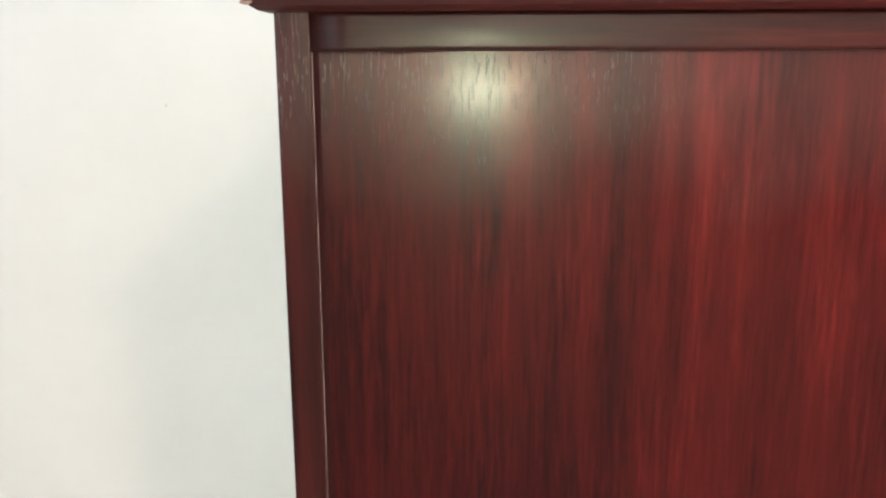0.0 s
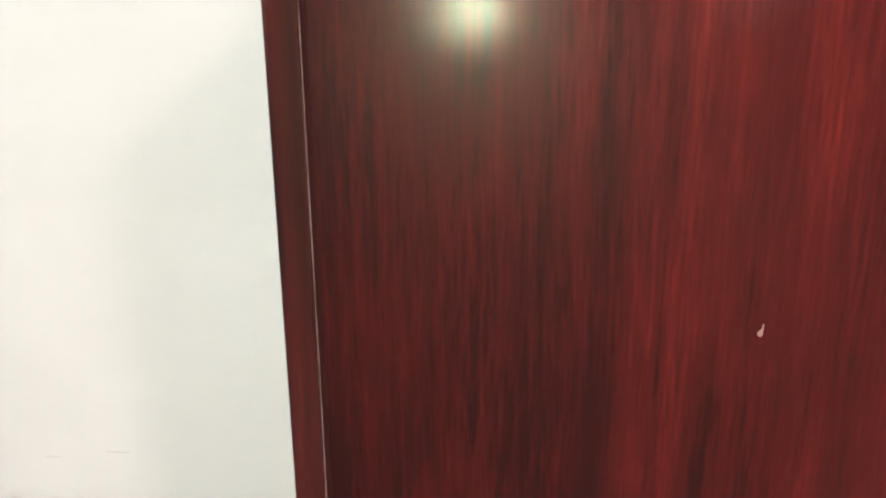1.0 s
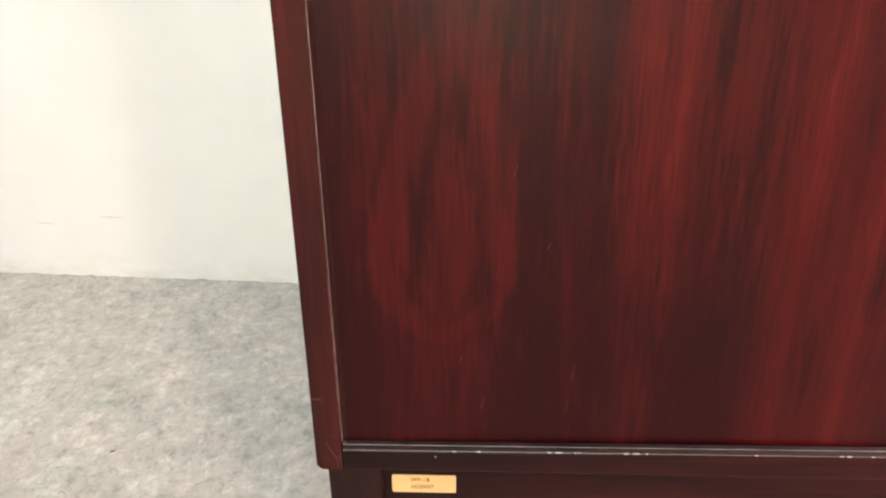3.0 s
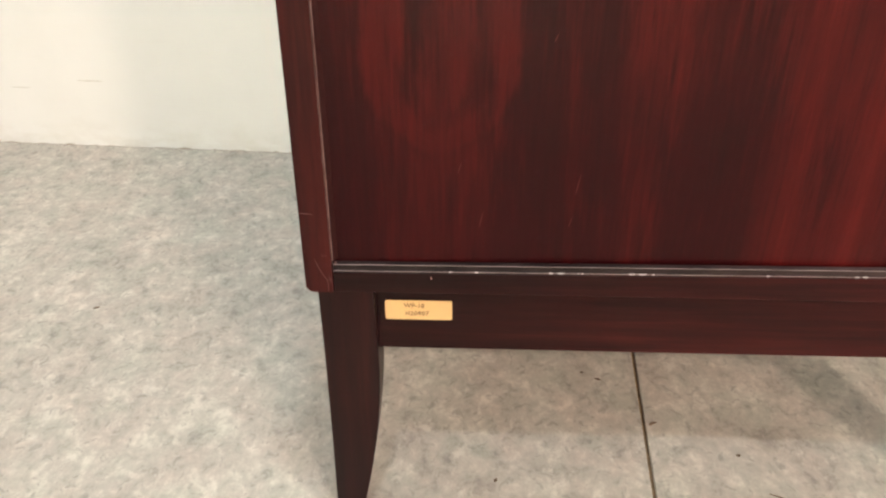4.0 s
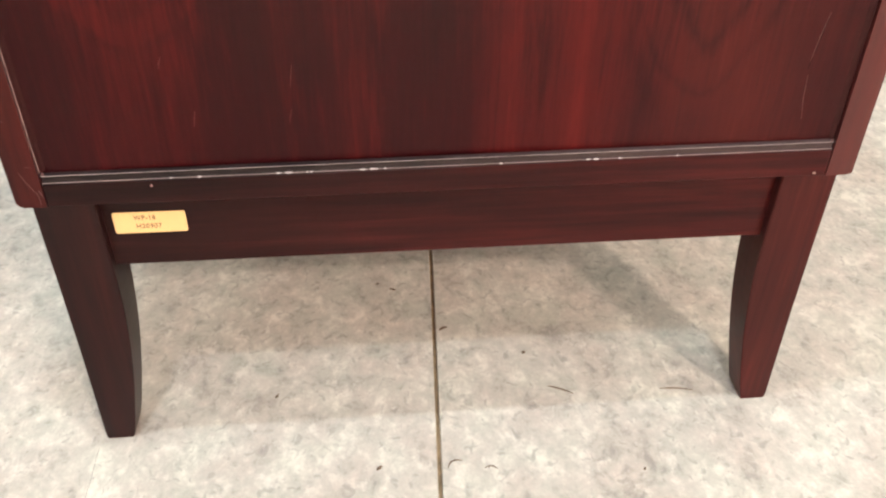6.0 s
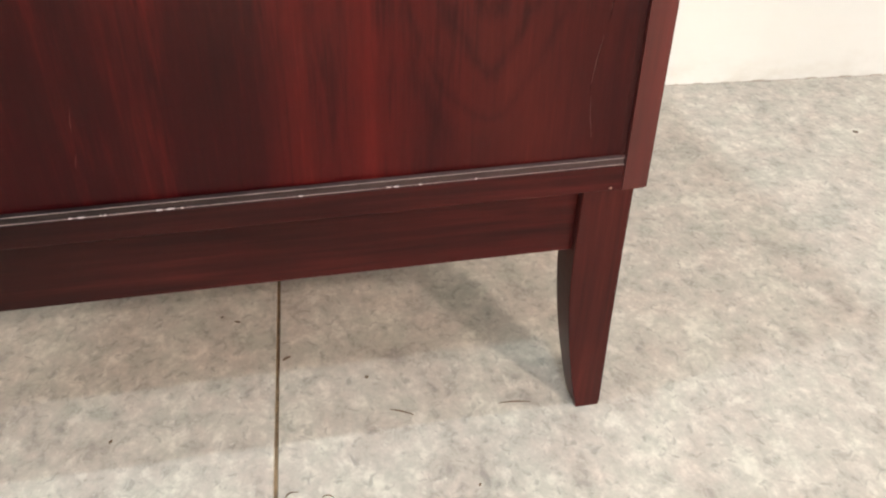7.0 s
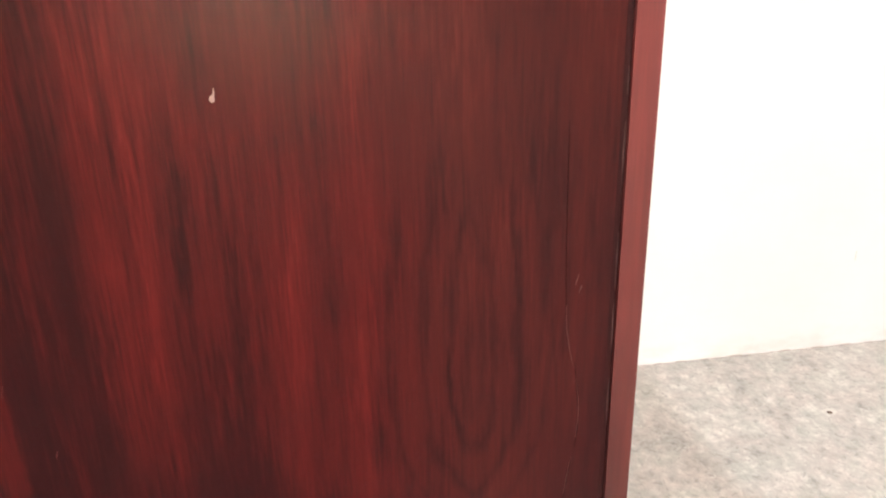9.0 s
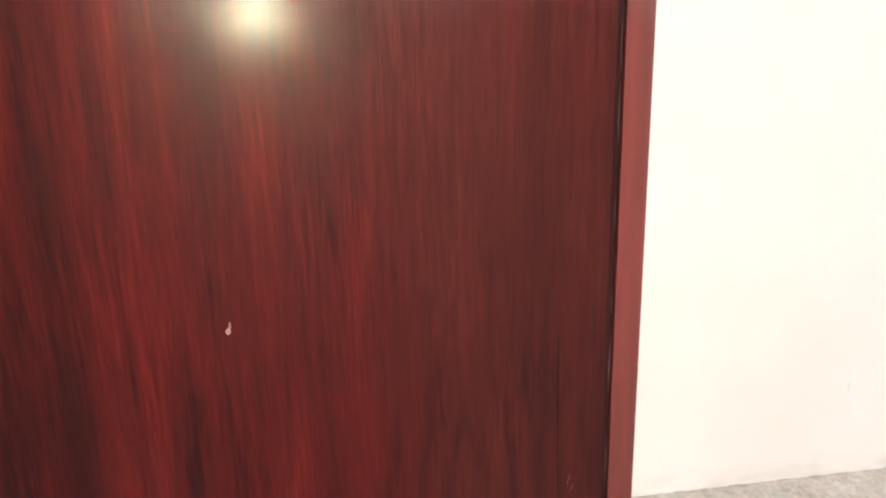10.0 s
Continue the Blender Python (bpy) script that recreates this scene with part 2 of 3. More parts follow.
    # dark hair lines run the length of the wood
    hair = n.ramp(streaks(u, 31.0, 240.0, 0.03, 2.0, 0.5), (0.60, 0.0), (0.72, 0.32))
    colour = n.mix(hair, colour, (0.0085, 0.0018, 0.0022))
    # browner veneer in the half with the oval
    brown = n.ramp(n.math("ADD", u, n.math("MULTIPLY", n.math("SUBTRACT", blotch, 0.5), 0.12)), (0.39, 0.0), (0.47, 0.9))
    colour = n.mix(brown, colour, n.mix(1.0, colour, (0.95, 1.8, 1.6), "MULTIPLY"))
    return lacquer(n, colour, x, z, x, True, 0.0, fine, 0.065, 0.11)


def scraped_glint_bead():
    """Dark lacquer; the bead's ridges pale from scrapes and from highlights put into the colour."""
    n = Nodes("scraped_glint_bead")
    x, y, z = n.split(n.where)
    stretch = n.noise(n.join(x, 0.0, n.math("MULTIPLY", z, 6.0)), 34.0, 4.0, 0.65)
    ridge = n.math("MULTIPLY", n.ramp(n.math("MULTIPLY", y, 100.0), (0.112, 1.0), (0.140, 0.0)), n.ramp(stretch, (0.34, 0.55), (0.58, 1.0)))
    hollow = n.ramp(stretch, (0.35, (0.008, 0.0045, 0.005)), (0.62, (0.022, 0.014, 0.014)))
    pale_run = n.math("ADD", x, n.math("MULTIPLY", n.math("SUBTRACT", n.noise(n.where, 9.0, 3.0), 0.5), 0.3))  # paler towards the right end
    hollow = n.mix(n.ramp(pale_run, (0.22, 0.0), (0.44, 0.50)), hollow, (0.072, 0.044, 0.044))
    colour = n.mix(ridge, hollow, (0.30, 0.24, 0.235))
    return n.done(Base_Color=colour, Roughness=0.34, Specular_IOR_Level=0.13, Normal=n.bump(stretch, 0.1, 0.001))


def scraped_bead_side():
    n = Nodes("scraped_bead_side")
    x, y, z = n.split(n.where)
    stretch = n.noise(n.join(n.math("MULTIPLY", x, 6.0), 0.0, z), 30.0, 4.0, 0.65)
    ridge = n.math("MULTIPLY", n.ramp(n.math("MULTIPLY", y, 100.0), (0.152, 1.0), (0.185, 0.0)), n.ramp(stretch, (0.34, 0.25), (0.60, 1.0)))
    colour = n.mix(ridge, (0.024, 0.006, 0.006), (0.24, 0.155, 0.145))
    return n.done(Base_Color=colour, Roughness=0.4, Specular_IOR_Level=0.08)


def wall_paint():
    n = Nodes("wall_paint")
    x, y, z = n.split(n.where)
    blotch = n.noise(n.where, 2.3, 5.0, 0.6)
    streak = n.noise(n.join(n.math("MULTIPLY", x, 0.12), 0.0, z), 95.0, 3.0, 0.6)
    colour = n.ramp(blotch, (0.3, (0.665, 0.665, 0.645)), (0.7, (0.725, 0.725, 0.71)))
    colour = n.mix(n.ramp(streak, (0.56, 0.0), (0.8, 0.16)), colour, (0.62, 0.60, 0.55))
    scuff = n.noise(n.join(n.math("MULTIPLY", x, 0.4), 0.0, z), 26.0, 5.0, 0.7)
    low = n.ramp(n.math("ADD", z, n.math("MULTIPLY", n.noise(n.where, 30.0, 4.0), 0.05)), (0.025, 0.9), (0.075, 0.0))
    colour = n.mix(n.math("MULTIPLY", low, n.ramp(scuff, (0.42, 0.0), (0.62, 0.38))), colour, (0.42, 0.38, 0.31))
    mark = n.noise(n.join(n.math("MULTIPLY", x, 0.35), 7.0, z), 17.0, 3.0, 0.5)
    colour = n.mix(n.ramp(mark, (0.72, 0.0), (0.78, 0.22)), colour, (0.45, 0.42, 0.38))
    relief = n.math("ADD", n.noise(n.where, 240.0, 3.0), n.math("MULTIPLY", streak, 0.6))
    return n.done(Base_Color=colour, Roughness=0.62, Normal=n.bump(relief, 0.12, 0.001))


def stone_tile():
    """Matt stone-look tile: pale curds and grey grains, drawn out a little along the hall."""
    n = Nodes("stone_tile")
    x, y, z = n.split(n.where)
    flow = n.join(x, n.math("MULTIPLY", y, 0.80), z)
    blot = n.noise(flow, 17.0, 4.0, 0.60, 0.2)
    curd = n.noise(flow, 52.0, 4.0, 0.66, 0.35)
    speck = n.noise(flow, 150.0, 3.0, 0.6, 0.3)
    cloud = n.noise(n.where, 5.0, 3.0, 0.5)
    tone = n.math("ADD", n.math("MULTIPLY", blot, 0.30), n.math("ADD", n.math("MULTIPLY", curd, 0.40), n.math("ADD", n.math("MULTIPLY", speck, 0.18), n.math("MULTIPLY", cloud, 0.12))))
    colour = n.ramp(tone, (0.38, (0.275, 0.260, 0.236)), (0.46, (0.40, 0.379, 0.345)), (0.53, (0.470, 0.445, 0.405)), (0.61, (0.62, 0.59, 0.535)))
    hue = n.noise(n.where, 17.0, 4.0, 0.6)
    colour = n.mix(1.0, colour, n.ramp(hue, (0.36, (1.04, 0.985, 0.95)), (0.50, (1.02, 1.0, 0.968)), (0.64, (0.985, 1.0, 0.955))), "MULTIPLY")
    white = n.noise(n.join(x, n.math("MULTIPLY", y, 0.72), 4.0), 40.0, 4.0, 0.68, 0.2)
    colour = n.mix(n.ramp(white, (0.58, 0.0), (0.68, 0.6)), colour, (0.66, 0.63, 0.56))
    grain = n.noise(n.join(x, n.math("MULTIPLY", y, 0.85), 9.0), 92.0, 2.0, 0.5, 0.8)
    colour = n.mix(n.ramp(grain, (0.59, 0.0), (0.70, 0.45)), colour, (0.20, 0.186, 0.166))
    relief = n.math("ADD", n.math("MULTIPLY", curd, 0.7), n.math("MULTIPLY", speck, 0.3))
    return n.done(Base_Color=colour, Roughness=n.math("ADD", 0.42, n.math("MULTIPLY", blot, 0.2)), Normal=n.bump(relief, 0.25, 0.0012))


def plain(name, colour, rough=0.5, vary=0.15, scale=60.0, **more):
    n = Nodes(name)
    spread = n.noise(n.where, scale, 4.0, 0.6)
    dark = tuple(c * (1 - vary) for c in colour)
    light = tuple(min(1.0, c * (1 + vary)) for c in colour)
    return n.done(Base_Color=n.ramp(spread, (0.3, dark), (0.7, light)), Roughness=rough, **more)


PANEL_WOOD = panel_veneer()
UPRIGHT_WOOD = mahogany("mahogany_upright", "Z", 5.0, 0.10, 0.06, 0.68)
# the right stile's bright reflection is put into its colour
SHEEN_WOOD = mahogany("mahogany_sheen", "Z", 21.0, 0.30, 0.08, 3.0)
LEVEL_WOOD = mahogany("mahogany_level", "X", 9.0, 0.1, 0.05, 0.36)
# right legs: same wood as the left, with the light painted in
LIT_LEG_WOOD = mahogany("mahogany_lit_leg", "Z", 17.0, 0.12, 0.06, 0.66)
TOP_WOOD = mahogany("mahogany_top", "X", 9.0, 0.2, 0.055, 0.62)
# paler than the rail: bounce light on the moulding, put into its colour
LIT_TOP_WOOD = mahogany("mahogany_lit_top", "X", 9.0, 0.35, 0.055, 1.6)
# left legs: their shade is put into the colour
SHADED_LEG_WOOD = mahogany("mahogany_shaded_leg", "Z", 14.0, 0.15, 0.06, 0.27)
WALL, TILE = wall_paint(), stone_tile()
DIM_WALL = plain("dimmed_wall_paint", (0.36, 0.355, 0.345), 0.7, 0.06, 3.0)
CEILING = plain("ceiling_paint", (0.84, 0.84, 0.83), 0.7, 0.04, 3.0)
JOINT = plain("joint_dirt", (0.25, 0.175, 0.10), 0.9, 0.4, 90.0)
BRASS = plain("gold_label", (0.60, 0.37, 0.16), 0.42, 0.06, 40.0)
INK = plain("label_ink", (0.13, 0.065, 0.02), 0.6, 0.2)
WHITE_CHIP = plain("white_chip", (0.42, 0.37, 0.37), 0.6, 0.25, 500.0)
BARE = plain("bare_wood", (0.26, 0.17, 0.14), 0.7, 0.3, 300.0)
PALE = plain("pale_paint", (0.27, 0.155, 0.145), 0.5, 0.15, 400.0)
RUBBED = plain("rubbed_wood", (0.105, 0.055, 0.050), 0.7, 0.3, 300.0, Specular_IOR_Level=0.1)
SCRAPE = plain("scraped_lacquer", (0.062, 0.019, 0.017), 0.7, 0.3, 300.0, Specular_IOR_Level=0.08)
BOUNCE = plain("bounce_board", (0.40, 0.22, 0.16), 0.7, 0.2, 40.0)
SPLIT = plain("dark_split", (0.012, 0.003, 0.003), 0.8, 0.3, 300.0, Specular_IOR_Level=0.03)
SMUDGE = plain("wall_smudge", (0.56, 0.545, 0.51), 0.7, 0.2, 200.0)
GRIME = plain("foot_grime", (0.38, 0.34, 0.29), 0.85, 0.35, 260.0)
DEBRIS = plain("dark_grit", (0.13, 0.085, 0.055), 0.8, 0.4, 500.0)
DUST = plain("crack_dust", (0.26, 0.24, 0.21), 0.9, 0.2, 300.0)
LACQUER, LACQUER_SIDE = scraped_glint_bead(), scraped_bead_side()


# ---- mesh helpers ----
def part(name, bm, material, parent=None, label=""):
    mesh = bpy.data.meshes.new(name)
    bmesh.ops.recalc_face_normals(bm, faces=bm.faces)
    bm.to_mesh(mesh)
    bm.free()
    mesh.materials.append(material)
    ob = new(name, mesh)
    ob.parent = parent
    return tagged(ob, label)


def block(low, high, bevel=0.0, steps=2, turn=None):
    bm = bmesh.new()
    bmesh.ops.create_cube(bm, size=1)
    for v in bm.verts:
        v.co = [a + (b - a) * (c + 0.5) for a, b, c in zip(low, high, v.co)]
    if bevel:
        bmesh.ops.bevel(bm, geom=bm.edges[:], offset=bevel, segments=steps, affect="EDGES", profile=0.5)
    if turn:
        bm.transform(turn)
    return bm


def prism(outline, along, start, end, bevel=0.0):
    """A closed outline of (a, b), drawn out along an axis: X takes (y, z), Y takes (x, z)."""
    bm = bmesh.new()
    put = {"X": lambda a, b, c: (c, a, b), "Y": lambda a, b, c: (a, c, b), "Z": lambda a, b, c: (a, b, c)}[along]
    ends = [[bm.verts.new(put(a, b, c)) for a, b in outline] for c in (start, end)]
    count = len(outline)
    for i in range(count):
        j = (i + 1) % count
        bm.faces.new((ends[0][i], ends[0][j], ends[1][j], ends[1][i]))
    bm.faces.new(ends[0][::-1]), bm.faces.new(ends[1])
    bmesh.ops.recalc_face_normals(bm, faces=bm.faces)
    if bevel:
        sharp = [e for e in bm.edges if len(e.link_faces) == 2 and e.calc_face_angle() > 0.5]
        bmesh.ops.bevel(bm, geom=sharp, offset=bevel, segments=2, affect="EDGES", profile=0.5)
    return bm


# ---- the hall ----
def structure(name, bm, material, label, category):
    return tagged(part(name, bm, material), label, category, kind="structure")


structure("wall_north", block((LEFT, 0, 0), (RIGHT, 0.12, HEIGHT), turn=ROOM), WALL, "white painted plaster wall with scuffs along its foot", "wall")
# unseen; greyed so that the lacquer mirrors less of the hall
structure("wall_south", block((LEFT, BACK - 0.12, 0), (RIGHT, BACK, HEIGHT), turn=ROOM), DIM_WALL, "unseen plain wall closing the hall", "wall")
structure("wall_west", block((LEFT - 0.12, BACK - 0.12, 0), (LEFT, 0.12, HEIGHT), turn=ROOM), WALL, "unseen plain wall closing the hall", "wall")
structure("wall_east", block((RIGHT, BACK - 0.12, 0), (RIGHT + 0.12, 0.12, HEIGHT), turn=ROOM), WALL, "white painted plaster wall closing the hall", "wall")
structure("ceiling", block((LEFT - 0.12, BACK - 0.12, HEIGHT), (RIGHT + 0.12, 0.12, HEIGHT + 0.1), turn=ROOM), CEILING, "plain white ceiling of the hall", "ceiling")
floor = structure("floor", block((LEFT - 0.12, BACK - 0.12, -0.1), (RIGHT + 0.12, 0.12, -0.004), turn=ROOM), JOINT, "mottled grey stone tile floor with dark open joints", "floor")

# ---- cabinet ----
WIDE, DEEP, PANEL, BOW = 0.600, 0.700, 0.0050, 0.0028
FOOT, BOX, TOP = 0.0, 0.2415, 0.992
cabinet = tagged(new("cabinet"), "dark red lacquered mahogany cabinet on tapered legs with chipped edges", "cabinet")


def bowed_panel(x0, x1, z0, z1, bow):
    """A thin veneered panel, bowed inwards so that the lamp's reflection fits the camera's view."""
    bm, rows, count = bmesh.new(), [], 32
    for i in range(count + 1):
        x = x0 + (x1 - x0) * i / count
        y = PANEL + bow * (1 - ((2 * i / count) - 1) ** 2)
        rows.append([bm.verts.new(p) for p in ((x, y, z0), (x, y, z1), (x, y, z1), (x, y + 0.006, z1), (x, y + 0.006, z0), (x, y, z0))])
    for a, b in zip(rows, rows[1:]):
        bm.faces.new((a[0], a[1], b[1], b[0])).smooth = True  # the face has corners of its own, so that it shades apart from the edges
        for i in (2, 3, 4):
            bm.faces.new((a[i], a[i + 1], b[i + 1], b[i]))
    return bm


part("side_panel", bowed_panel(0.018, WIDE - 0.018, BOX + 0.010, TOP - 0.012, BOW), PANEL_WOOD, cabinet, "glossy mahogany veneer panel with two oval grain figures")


def stile(x0, x1, outer):
    """An upright of the frame whose face falls away a little towards the outer edge."""
    pts, steps = [], 8
    for i in range(steps + 1):
        f = i / steps
        pts.append((x0 + (x1 - x0) * f, 0.0008 * ((1 - f) if outer < 0 else f) ** 6))
    bm = prism(pts + [(x1, 0.020), (x0, 0.020)], "Z", BOX, TOP)
    for v in bm.verts:  # the lower outer corner is knocked round
        if v.co.z < BOX + 0.001:
            v.co.z += (0.0034 if outer < 0 else 0.0008) * max(0.0, 1 - abs(v.co.x - (x0 if outer < 0 else x1)) / 0.0055) ** 2
    return bm


part("stile", stile(0.0, 0.0205, -1), UPRIGHT_WOOD, cabinet)
part("stile", stile(WIDE - 0.0205, WIDE, 1), SHEEN_WOOD, cabinet, "upright of paler mahogany with its sheen painted in")
rail, rows, count = bmesh.new(), [], 24
for i in range(count + 1):
    x = 0.0207 + (WIDE - 0.0414) * i / count
    dip = BOW * (1 - (2 * i / count - 1) ** 2)  # bowed like the panel below it, for the same reflection
    face = [(0.0005 + dip + 0.00045 * (2 * k / 8 - 1) ** 2, 0.9695 + (TOP - 0.9695) * k / 8) for k in range(9)]
    rows.append([rail.verts.new((x, y, z)) for y, z in face + [(0.020, TOP), (0.020, 0.9695)]])
for a, b in zip(rows, rows[1:]):
    for k in range(11):
        rail.faces.new((a[k], a[(k + 1) % 11], b[(k + 1) % 11], b[k])).smooth = k < 8
rail.faces.new(rows[0][::-1]), rail.faces.new(rows[-1])
part("top_rail", rail, TOP_WOOD, cabinet, "slightly rounded mahogany rail under the top")
SLANT = 0.0068
bm = block((0.0207, 0.0004, BOX), (WIDE - 0.0207, 0.020, 0.2590), 0.0008)
for v in bm.verts:
    if v.co.z > 0.25:
        v.co.z += SLANT * v.co.x
part("bottom_rail", bm, LEVEL_WOOD, cabinet)


def bead_profile():
    """A small moulding with two narrow ridges and a flat hollow between: (height, depth) from the frame down to the panel."""
    return [(0.0, 0.0), (0.0, -0.0062), (0.0002, -0.0076), (0.0005, -0.0076), (0.0008, -0.0060), (0.0012, -0.0050), (0.0050, -0.0048), (0.0054, -0.0056), (0.0057, -0.0076), (0.0060, -0.0075), (0.0063, -0.0050), (0.0066, 0.0)]


bottom = [(PANEL + 0.0002 + b * 0.55, 0.2594 + a) for a, b in bead_profile()]
bm = prism(bottom, "X", 0.0212, WIDE - 0.0212)
for v in bm.verts:  # the bead climbs a little from end to end
    v.co.z += SLANT * v.co.x
part("bead", bm, LACQUER, cabinet, "dark double bead, ridges pale from scrapes and painted highlights")
small = [(0.0, 0.0), (0.0, -0.0062), (0.0005, -0.0070), (0.0010, -0.0069), (0.0016, -0.0054), (0.0026, -0.0028), (0.0038, -0.0010), (0.0042, 0.0)]
part("bead", prism([(0.0206 + a, PANEL + 0.0002 + b * 0.53) for a, b in small], "Z", 0.2680, 0.9690), LACQUER_SIDE, cabinet)
part("bead", prism([(WIDE - 0.0206 - a, PANEL + 0.0002 + b * 0.30) for a, b in small], "Z", 0.2680, 0.9690), LACQUER_SIDE, cabinet)

# carcass behind the panel
part("back_panel", block((0.004, DEEP - 0.02, BOX), (WIDE - 0.004, DEEP - 0.002, TOP)), UPRIGHT_WOOD, cabinet)
part("door", block((0.0005, 0.0203, BOX), (0.0195, DEEP - 0.0203, TOP), 0.001), UPRIGHT_WOOD, cabinet)
part("door", block((WIDE - 0.0195, 0.0203, BOX), (WIDE - 0.0005, DEEP - 0.0203, TOP), 0.001), UPRIGHT_WOOD, cabinet)
# unseen; coloured to bounce warm light onto the floor below
part("base_board", block((0.0197, 0.0203, BOX + 0.001), (WIDE - 0.0197, DEEP - 0.0203, BOX + 0.018)), BOUNCE, cabinet, "unseen pale reddish board that bounces light under the cabinet")

# overhanging top with a hollowed lower edge
edge = [(0.0, 0.0), (0.003, -0.0005), (0.007, 0.0005), (0.011, 0.003), (0.0145, 0.0065), (0.016, 0.011), (0.016, 0.026), (0.0145, 0.030), (0.011, 0.032)]
bm = bmesh.new()
rings = []
for out, up in edge:
    o = out
    rings.append([bm.verts.new((x, y, TOP + up)) for x, y in ((-o, -o), (WIDE + o, -o), (WIDE + o, DEEP + o), (-o, DEEP + o))])
for a, b in zip(rings, rings[1:]):
    for i in range(4):
        j = (i + 1) % 4
        bm.faces.new((a[i], a[j], b[j], b[i]))
bm.faces.new(rings[0][::-1]), bm.faces.new(rings[-1])
part("top", bm, LIT_TOP_WOOD, cabinet, "overhanging mahogany top with worn moulded edge")


def leg_outline():
    """The leg's face seen from the front, outer side at the left: straight outside, bowed inside."""
    pts = [(0.0072, 0.2413), (0.0076, 0.175), (0.0074, 0.10), (0.0062, 0.004), (0.0072, 0.0), (0.0285, 0.0), (0.0297, 0.003)]
    for i in range(1, 15):
        f = i / 14
        pts.append((0.030 + 0.0205 * math.sin(f * math.pi / 2) ** 0.95, 0.003 + 0.165 * f))
    return pts + [(0.0495, 0.2413)]


def leg(mirror, front):
    pts = [(WIDE - x, z) for x, z in leg_outline()] if mirror else leg_outline()
    y0, y1 = (0.006, 0.044) if front else (DEEP - 0.044, DEEP - 0.006)
    bm = prism(pts, "Y", y0, y1, 0.0012)
    for v in bm.verts:  # tapers towards the foot in depth too
        f = max(0.0, 1 - v.co.z / 0.17)
        v.co.y += (-1 if front else 1) * f * 0.010 * ((v.co.y - y0) / (y1 - y0) if front else (y1 - v.co.y) / (y1 - y0))
    part("leg", bm, LIT_LEG_WOOD if mirror else SHADED_LEG_WOOD, cabinet)


for mirror in (False, True):
    for front in (True, False):
        leg(mirror, front)
part("apron", block((0.049, 0.0145, 0.1792), (WIDE - 0.049, 0.034, 0.2412), 0.0008), LEVEL_WOOD, cabinet, "plain mahogany apron between the legs")
part("apron", block((0.049, DEEP - 0.034, 0.1792), (WIDE - 0.049, DEEP - 0.0145, 0.2412), 0.0008), LEVEL_WOOD, cabinet)
part("apron", block((0.0145, 0.046, 0.1792), (0.034, DEEP - 0.046, 0.2412), 0.0008), LEVEL_WOOD, cabinet)
part("apron", block((WIDE - 0.034, 0.046, 0.1792), (WIDE - 0.0145, DEEP - 0.046, 0.2412), 0.0008), LEVEL_WOOD, cabinet)

# gold inventory label on the apron
def label_plate(x0, x1, z0, z1, y, thick):
    r, pts = 0.0016, []
    for cx, cz, a0 in ((x1 - r, z1 - r, 0), (x0 + r, z1 - r, 90), (x0 + r, z0 + r, 180), (x1 - r, z0 + r, 270)):
        pts += [(cx + r * math.cos(radians(a0 + a)), cz + r * math.sin(radians(a0 + a))) for a in (0, 30, 60, 90)]
    return prism(pts, "Y", y - thick, y)


def lettering(body, x, z, y, size, parent):
    curve = bpy.data.curves.new("lettering", "FONT")
    curve.body, curve.size, curve.extrude, curve.space_character = body, size, 0.00008, 1.12
    curve.offset = 0.00010
    text = bpy.data.objects.new("lettering", curve)
    scene.collection.objects.link(text)
    bpy.context.view_layer.update()
    mesh = bpy.data.meshes.new_from_object(text)
    bpy.data.objects.remove(text)
    mesh.transform(pose(x, y, z, 90) @ Matrix.Diagonal((0.92, 1.0, 1.0, 1.0)))
    mesh.materials.clear()
    mesh.materials.append(INK)
    ob = new("lettering", mesh)
    ob.parent = parent


plate = part("label_plate", label_plate(0.0565, 0.1080, 0.2078, 0.2255, 0.0144, 0.0007), BRASS, cabinet, "small gold inventory label with printed code")
lettering("WP-18", 0.0712, 0.2191, 0.0136, 0.0054, plate)
lettering("H20907", 0.0718, 0.2118, 0.0136, 0.0056, plate)
# ---- wear on the cabinet ----
def ribbon(points, width, y, thick=0.0003):
    """A thin strip along a line of (x, z), tapering at both ends, lying on a face at y."""
    bm, rows = bmesh.new(), []
    for i, (x, z) in enumerate(points):
        (xa, za), (xb, zb) = points[max(i - 1, 0)], points[min(i + 1, len(points) - 1)]
        size = math.hypot(xb - xa, zb - za) or 1.0
        half = width * (0.15 if i in (0, len(points) - 1) else 0.5 * random.uniform(0.7, 1.2))
        ox, oz = -(zb - za) / size * half, (xb - xa) / size * half
        rows.append([bm.verts.new(p) for p in ((x + ox, y, z + oz), (x + ox * 0.5, y - thick, z + oz * 0.5), (x - ox * 0.5, y - thick, z - oz * 0.5), (x - ox, y, z - oz))])
    for a, b in zip(rows, rows[1:]):
        for i in range(4):
            j = (i + 1) % 4
            bm.faces.new((a[i], a[j], b[j], b[i]))
    bm.faces.new(rows[0][::-1]), bm.faces.new(rows[-1])
    return bm


def flake(x, z, wide, tall, y, thick=0.0004, corners=9):
    """An uneven chip or spot on a face at y."""
    pts = []
    for i in range(corners):
        a, r = 2 * math.pi * i / corners, random.uniform(0.65, 1.1)
        pts.append((x + wide / 2 * r * math.cos(a), z + tall / 2 * r * math.sin(a)))
    return prism(pts, "Y", y - thick, y + 0.0002)


